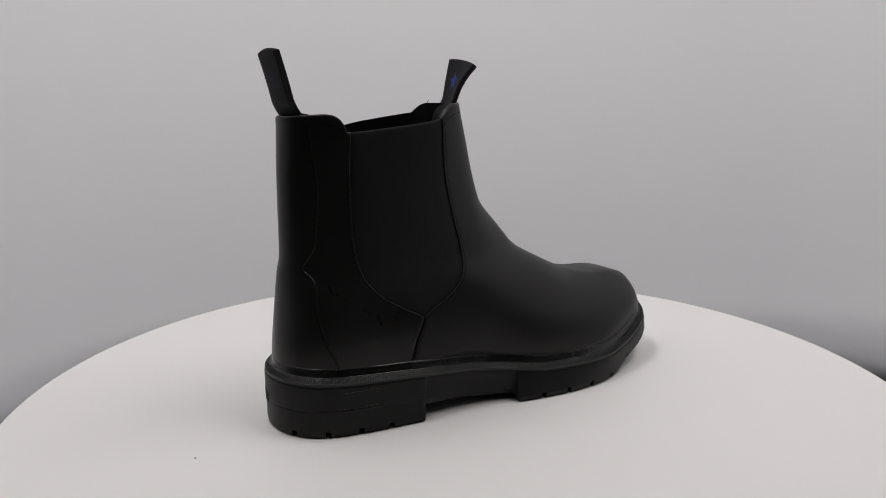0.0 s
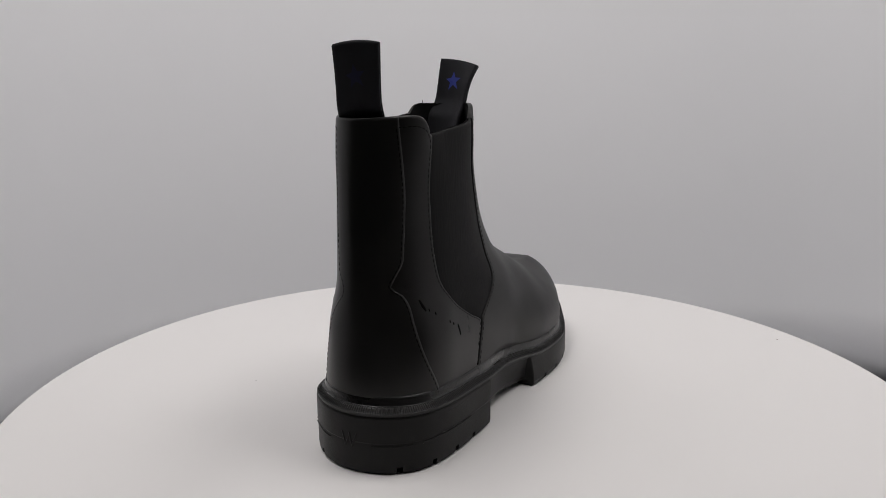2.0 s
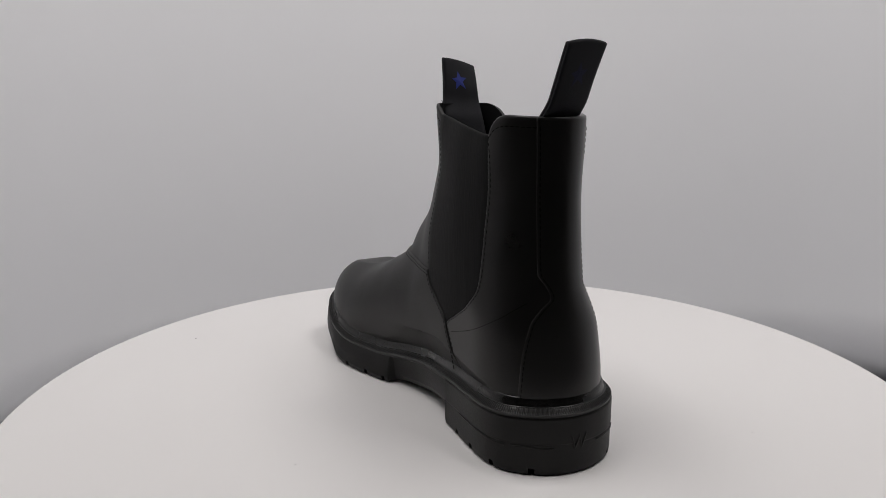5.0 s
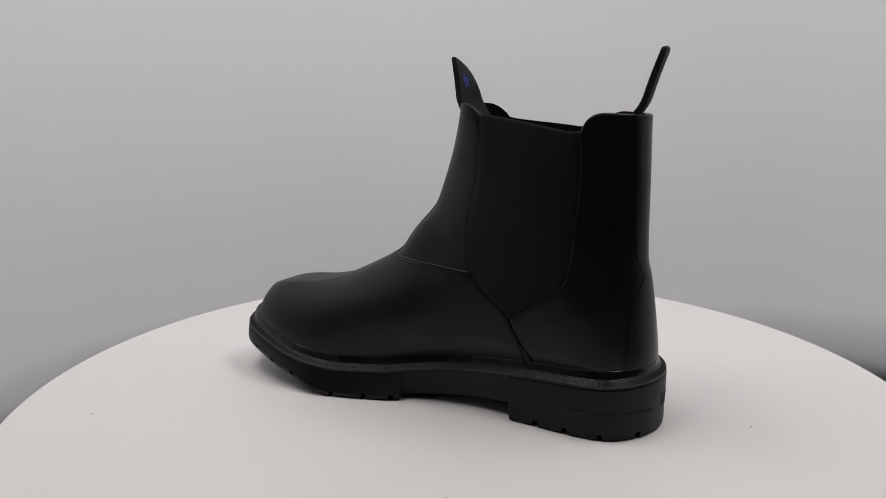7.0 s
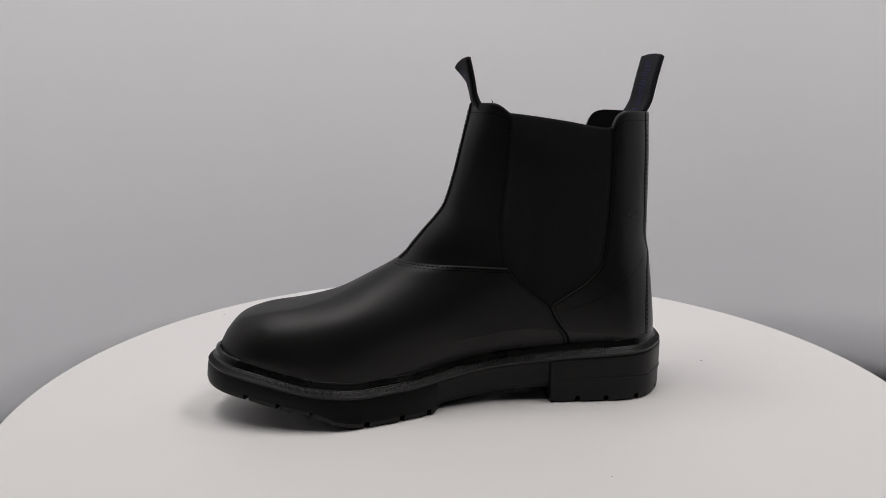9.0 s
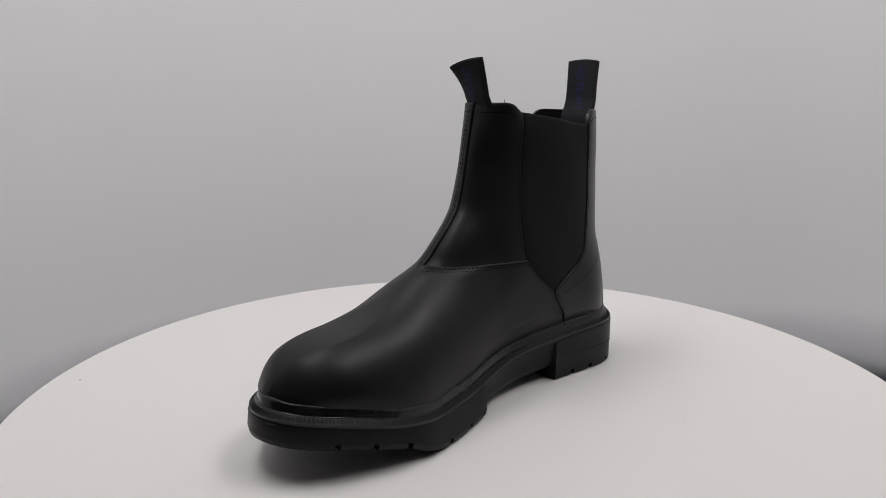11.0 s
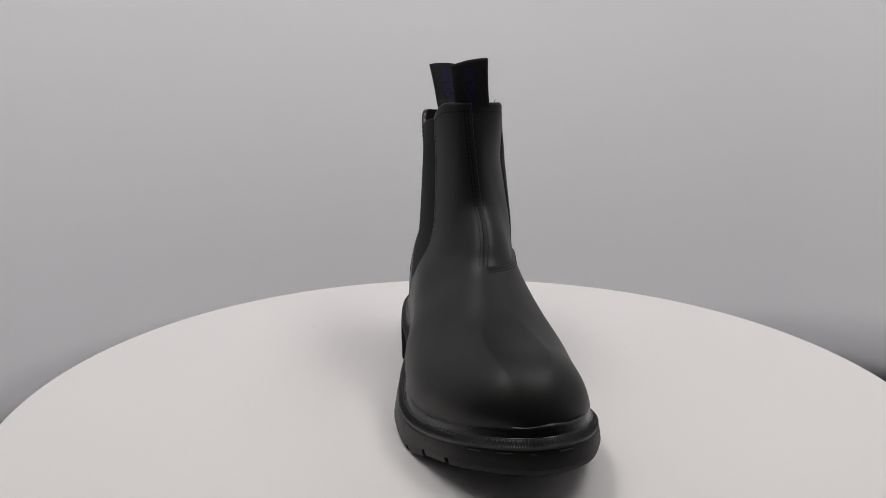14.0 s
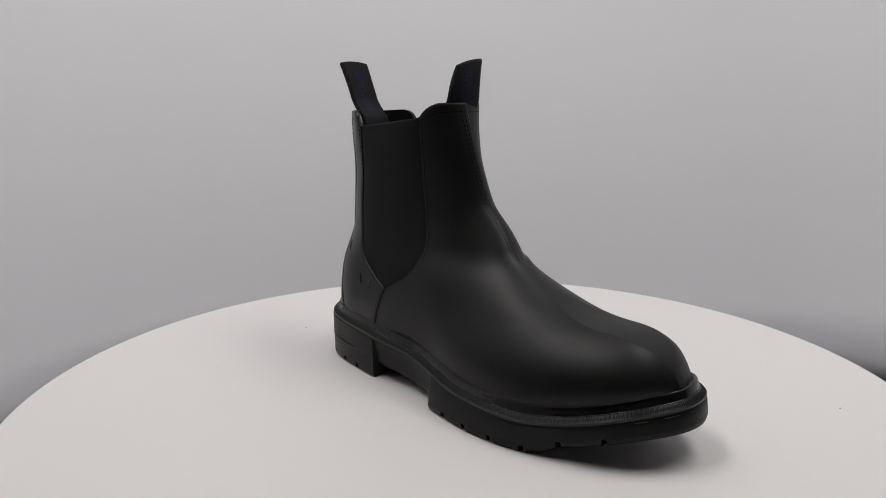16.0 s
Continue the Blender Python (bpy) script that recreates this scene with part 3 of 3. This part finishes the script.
def sole(root):
    n = 2080
    P, N = sole_ring(n)
    y = P[:, 1]
    along = toe_along(P[:, 0], y)
    top = welt_z(along)
    fore = y + 0.1 * (P[:, 0] - 0.045)                  # the tread starts a little further forward on the inner side
    inner = smoothstep(0.0, 0.02, -P[:, 0])              # there the step is drawn out
    lead = smoothstep(0.0, 1.0, (fore - 0.0158 + 0.010 * inner) / (0.0010 + 0.016 * inner))
    waist = smoothstep(-0.0527, -0.0517, y) * (1 - lead)
    low = sole_bottom(along) * (1 - waist) + waist_bottom(y) * waist + DISC_Z
    flare = np.where(P[:, 0] < -0.008, flare_left(y), flare_right(y)) * smoothstep(0.0150, 0.0175, fore)
    tuck = 0.0042 * smoothstep(-0.0527, -0.0515, y) * (1 - smoothstep(0.0140, 0.0168, fore))
    ring = lambda inset, z: np.column_stack([P - N * np.reshape(inset, (-1, 1)) * np.ones((n, 1)), z * np.ones(n)])
    # ribbed welt, its bead a little wavy
    turn = np.arange(n) / n * 2 * math.pi
    wave = 0.00022 * np.sin(turn * 17) * np.sin(turn * 5 + 1) + 0.00012 * np.sin(turn * 29 + 2)
    rib = np.where(np.arange(n) % 4 < 2, 0.0, 0.0005)
    rows = [ring(0.014, top - 0.002), ring(0.0080 + wave, top + 0.0012 + wave), ring(0.0069 + wave, top + 0.0021 + wave), ring(0.0059 + wave, top + 0.0016 + wave), ring(0.0053, top + 0.0001), ring(0.0050, top - 0.0018),
            ring(0.0047, top - 0.0030), ring(0.0042, top - 0.0034), ring(0.0035, top - 0.0031), ring(0.0029 + rib, top - 0.0033), ring(0.0020 + rib, top - 0.0040),
            ring(0.0009 + rib, top - 0.0052), ring(0.0003, top - 0.0060), ring(0.0006, top - 0.0077), ring(0.004, top - 0.0078)]
    welt = part("welt", sheet(rows[:9], loop=True), WELT_RUBBER, root, "black rubber welt with a rounded bead")
    part("rib_band", sheet(rows[8:], loop=True), DUSTY_LIT_RUBBER, welt, "finely ribbed rubber edge, slightly dusty, with painted glints", smooth=False)
    # sidewall with notches cut at the bottom edge
    s = np.cumsum(np.linalg.norm(np.roll(P, -1, 0) - P, axis=1))
    total = s[-1]
    notch = np.zeros(n)
    for at in NOTCHES:
        d = np.abs((s - at * total + total / 2) % total - total / 2)
        notch = np.maximum(notch, (d < 0.0015) * 1.0)
    wall = top - 0.0078
    cut = low + 0.0040
    heelish = smoothstep(-0.049, -0.056, y)
    half_z = np.maximum(wall * 0.5 + low * 0.5 + 0.002, cut + 0.0015)
    rows = [ring(0.004, wall), ring(0.0004, wall), ring(0.3 * tuck, wall - 0.001),
            ring(0.6 * tuck - 0.55 * flare, half_z), ring(0.0003 * heelish + 0.62 * tuck - 0.6 * flare, half_z - 0.0007),
            ring(0.0003 * heelish + 0.8 * tuck - 0.95 * flare, cut + 0.0004), ring(0.0003 * heelish + notch * 0.006 + 0.85 * tuck - flare, cut),
            ring(0.0006 + notch * 0.006 + tuck - flare, low + 0.0012), ring(0.002 + notch * 0.005 + tuck - flare, low)]
    bm = sheet(rows, loop=True)
    bm.verts.ensure_lookup_table()
    base = [bm.verts[i] for i in range(len(bm.verts) - n, len(bm.verts))]
    half = n // 2
    for i in range(1, half):
        a, b, c, d = base[i], base[i + 1], base[n - i - 1], base[(n - i) % n]
        f = [v for j, v in enumerate((a, b, c, d)) if v not in (a, b, c, d)[:j]]
        if len(f) > 2 and bm.faces.get(f) is None:
            bm.faces.new(f)
    heel = bm.copy()
    bmesh.ops.delete(bm, geom=[f for f in bm.faces if f.calc_center_median().y < -0.0517], context="FACES")
    bmesh.ops.delete(heel, geom=[f for f in heel.faces if f.calc_center_median().y >= -0.0517], context="FACES")
    tread = part("outsole", bm, RUBBER, root, "black rubber outsole with notched lugs", sharp=True)
    block = part("heel_block", heel, RUBBER, root, "black rubber heel block with notched edge", sharp=True)
    # moulded lines round the heel and the zigzag mark on its back
    s0 = np.concatenate([[0], s[:-1]])

    def on_wall(at, z, lift=0.0004):
        k = at % 1 * total
        q = np.array([np.interp(k, s0, P[:, 0]), np.interp(k, s0, P[:, 1])])
        m = np.array([np.interp(k, s0, N[:, 0]), np.interp(k, s0, N[:, 1])])
        return Vector((*(q + m * lift), z))

    def ridge(points, width, name, mat=RUBBER, parent=block, lift=0.0):
        bm = bmesh.new()
        rows = []
        for i, (a, z) in enumerate(points):
            b = points[min(i + 1, len(points) - 1)]
            c = points[max(i - 1, 0)]
            d = Vector(((b[0] - c[0]) * total, b[1] - c[1])).normalized()
            o = Vector((-d.y, d.x)) * width / 2
            rows.append([tuple(on_wall(a + o.x * k / total, z + o.y * k, h)) for k, h in ((-1, lift - 0.0006), (-0.5, lift + 0.00035), (0.5, lift + 0.00035), (1, lift - 0.0006))])
        part(name, sheet(rows, bm=bm), mat, parent)

    for a0, a1 in ((0.018, 0.052), (0.058, 0.118), (-0.052, -0.020), (-0.122, -0.058)):
        ridge([(a0 + (a1 - a0) * k / 14, 0.0135 + 0.0003 * math.sin(k * 0.4)) for k in range(15)], 0.0008, "moulded_line")
    for pts in ([(-0.0065, 0.0205), (-0.0035, 0.0125)], [(0.0, 0.0205), (0.0025, 0.0125)], [(-0.0035, 0.0125), (0.0, 0.0185)], [(0.0025, 0.0125), (0.0065, 0.0205)]):
        a, b = pts
        ridge([(a[0] + (b[0] - a[0]) * k / 4, a[1] + (b[1] - a[1]) * k / 4) for k in range(5)], 0.0016, "zigzag_mark")
    # pale scuffs: broken lines along the heel's side, short scratches round the toe
    rnd = random.Random(11)
    for a0, a1, z in ((0.078, 0.112, 0.0152), (0.084, 0.114, 0.0255)):
        a = a0
        while a < a1:
            step = rnd.uniform(0.0012, 0.0035)
            ridge([(a + step * k / 3, z + rnd.uniform(-0.0002, 0.0002)) for k in range(4)], 0.00035, "scuff_mark", SCUFF)
            a += step + rnd.uniform(0.001, 0.004)
    for a0, a1, drop in ((0.452, 0.462, 0.0088), (0.474, 0.486, 0.0090), (0.497, 0.501, 0.0094), (0.517, 0.527, 0.0089)):
        at = [a0 + (a1 - a0) * k / 6 for k in range(7)]
        ridge([(a, float(np.interp(a * total, s0, top)) - drop + rnd.uniform(-0.00012, 0.00012)) for a in at], 0.00032, "scuff_mark", SCUFF, tread, 0.0001)


NOTCHES = [0.040, 0.070, 0.098, 0.125, 0.277, 0.305, 0.334, 0.365, 0.396, 0.431, 0.5725, 0.6015, 0.630, 0.674, 0.706, 0.732, 0.873, 0.900, 0.930, 0.964]


# ---- boot: pull tabs ----
def tab(root, base, top, lean, width, across, across_top, sag, face, skew, star_mat):
    """A folded loop of webbing, bowed across like the collar it is sewn into. lean: how far its middle lags behind."""
    base, top, across, across_top = Vector(base), Vector(top), Vector(across).normalized(), Vector(across_top).normalized()
    up = top - base
    out = across.cross(up).normalized() * face          # points away from the shaft

    def at(u, w, lift):
        bow = (sag * (1 - 0.75 * u)) * (1 - 4 * w * w)
        return base + up * u + out * (bow - lean * (1 + skew * w) * 4 * max(u, 0.0) * (1 - u) - 0.0055 * min(1.0, max(0.0, 1 - u / 0.36)) ** 1.5 + lift) + across.lerp(across_top, u) * w * width * (1 - 0.05 * math.sin(math.pi * u)) + up * (0.035 * u * (1 - 4 * w * w))

    prof = [(k / 16, 0.0007 + 0.0002 * math.sin(math.pi * max(k, 0) / 16)) for k in range(-8, 17)]
    path = prof + [(1.015, 0.0007), (1.020, 0.0), (1.015, -0.0007)] + [(u, -g) for u, g in reversed(prof)]
    bm = sheet([[tuple(at(u, w, g)) for u, g in path] for w in np.linspace(-0.5, 0.5, 13)])
    ob = part("pull_tab", bm, WEBBING, root, "black woven pull tab with blue marks")
    m = ob.modifiers.new("thick", "SOLIDIFY")
    m.thickness, m.offset = 0.0017, 0.0

    def flat(name, shapes, sign, label, mat):
        """Marks woven on one face, given as (w, u) outlines in widths and heights."""
        bm = bmesh.new()
        for poly in shapes:
            c = bm.verts.new(at(sum(q[1] for q in poly) / len(poly), sum(q[0] for q in poly) / len(poly), sign * 0.0030))
            vs = []
            for w, u in poly:
                g = 0.0007 + 0.0002 * math.sin(math.pi * u) + 0.00098
                vs.append(bm.verts.new(at(u, w, sign * g)))
            c.co = at(sum(q[1] for q in poly) / len(poly), sum(q[0] for q in poly) / len(poly), sign * (0.0007 + 0.0002 * math.sin(math.pi * sum(q[1] for q in poly) / len(poly)) + 0.00108))
            for i in range(len(vs)):
                bm.faces.new((c, vs[i], vs[(i + 1) % len(vs)]))
        part(name, bm, mat, ob, label, smooth=False)

    h = up.length / width
    star = []
    for k in range(10):
        r = (0.25 if k % 2 == 0 else 0.105) * (1 + 0.08 * math.sin(k * 2.3))
        a = math.pi / 2 + k * math.pi / 5 + 0.15
        star.append((r * math.cos(a) - 0.02, 0.64 + r * math.sin(a) / h))
    bars = []
    rnd = random.Random(5)
    u = 0.14
    while u < 0.90:
        d = rnd.uniform(0.05, 0.085)
        lo, hi = -0.11 - rnd.choice((0.0, 0.0, 0.07)), 0.14 + rnd.choice((0.0, 0.0, 0.07))
        th = d * rnd.uniform(0.28, 0.4)
        bars.append([(lo, u), (hi, u), (hi, u + th), (lo, u + th)])
        edge = rnd.choice((lo, hi - 0.06, (lo + hi) / 2 - 0.03))
        bars.append([(edge, u + th), (edge + 0.06, u + th), (edge + 0.06, u + d), (edge, u + d)])
        if rnd.random() < 0.6:
            bars.append([(lo + 0.02, u + d - th * 0.8), (hi, u + d - th * 0.8), (hi, u + d), (lo + 0.02, u + d)])
        u += d + 0.016
    rear = 1 if (out.y < 0) else -1
    flat("star_mark", [star], rear, "woven blue star", star_mat)
    flat("lettering_bars", bars, -rear, "dark blue woven lettering", BLUE)
    return ob


def tabs(root):
    # Same star on both: shaded tone at the heel, lit tone in front.
    tab(root, (-0.0062, -0.1178, 0.183), (0.0001, -0.1293, 0.2243), 0.0006, 0.0255, (1, 0.14, 0.02), (1, 0.12, 0.02), 0.0012, 1, 0.0, SHADED_STAR_THREAD)
    tab(root, (-0.0065, -0.0089, 0.186), (-0.0037, 0.0010, 0.2205), 0.0021, 0.0250, (1, -0.24, -0.05), (1, 0.15, -0.20), 0.0028, -1, 1.4, LIT_STAR_THREAD)


BOOT = boot()


# ---- what moves ----
def motions():
    rows = []
    for k in range(0, 161):
        t = k / 10
        rows.append((t, pose(0, 0, 0, 0, 0, TURN * (t - TIME_HEEL_ON))))
    walk(TABLE, rows)
    walk(BOOT, rows)


motions()
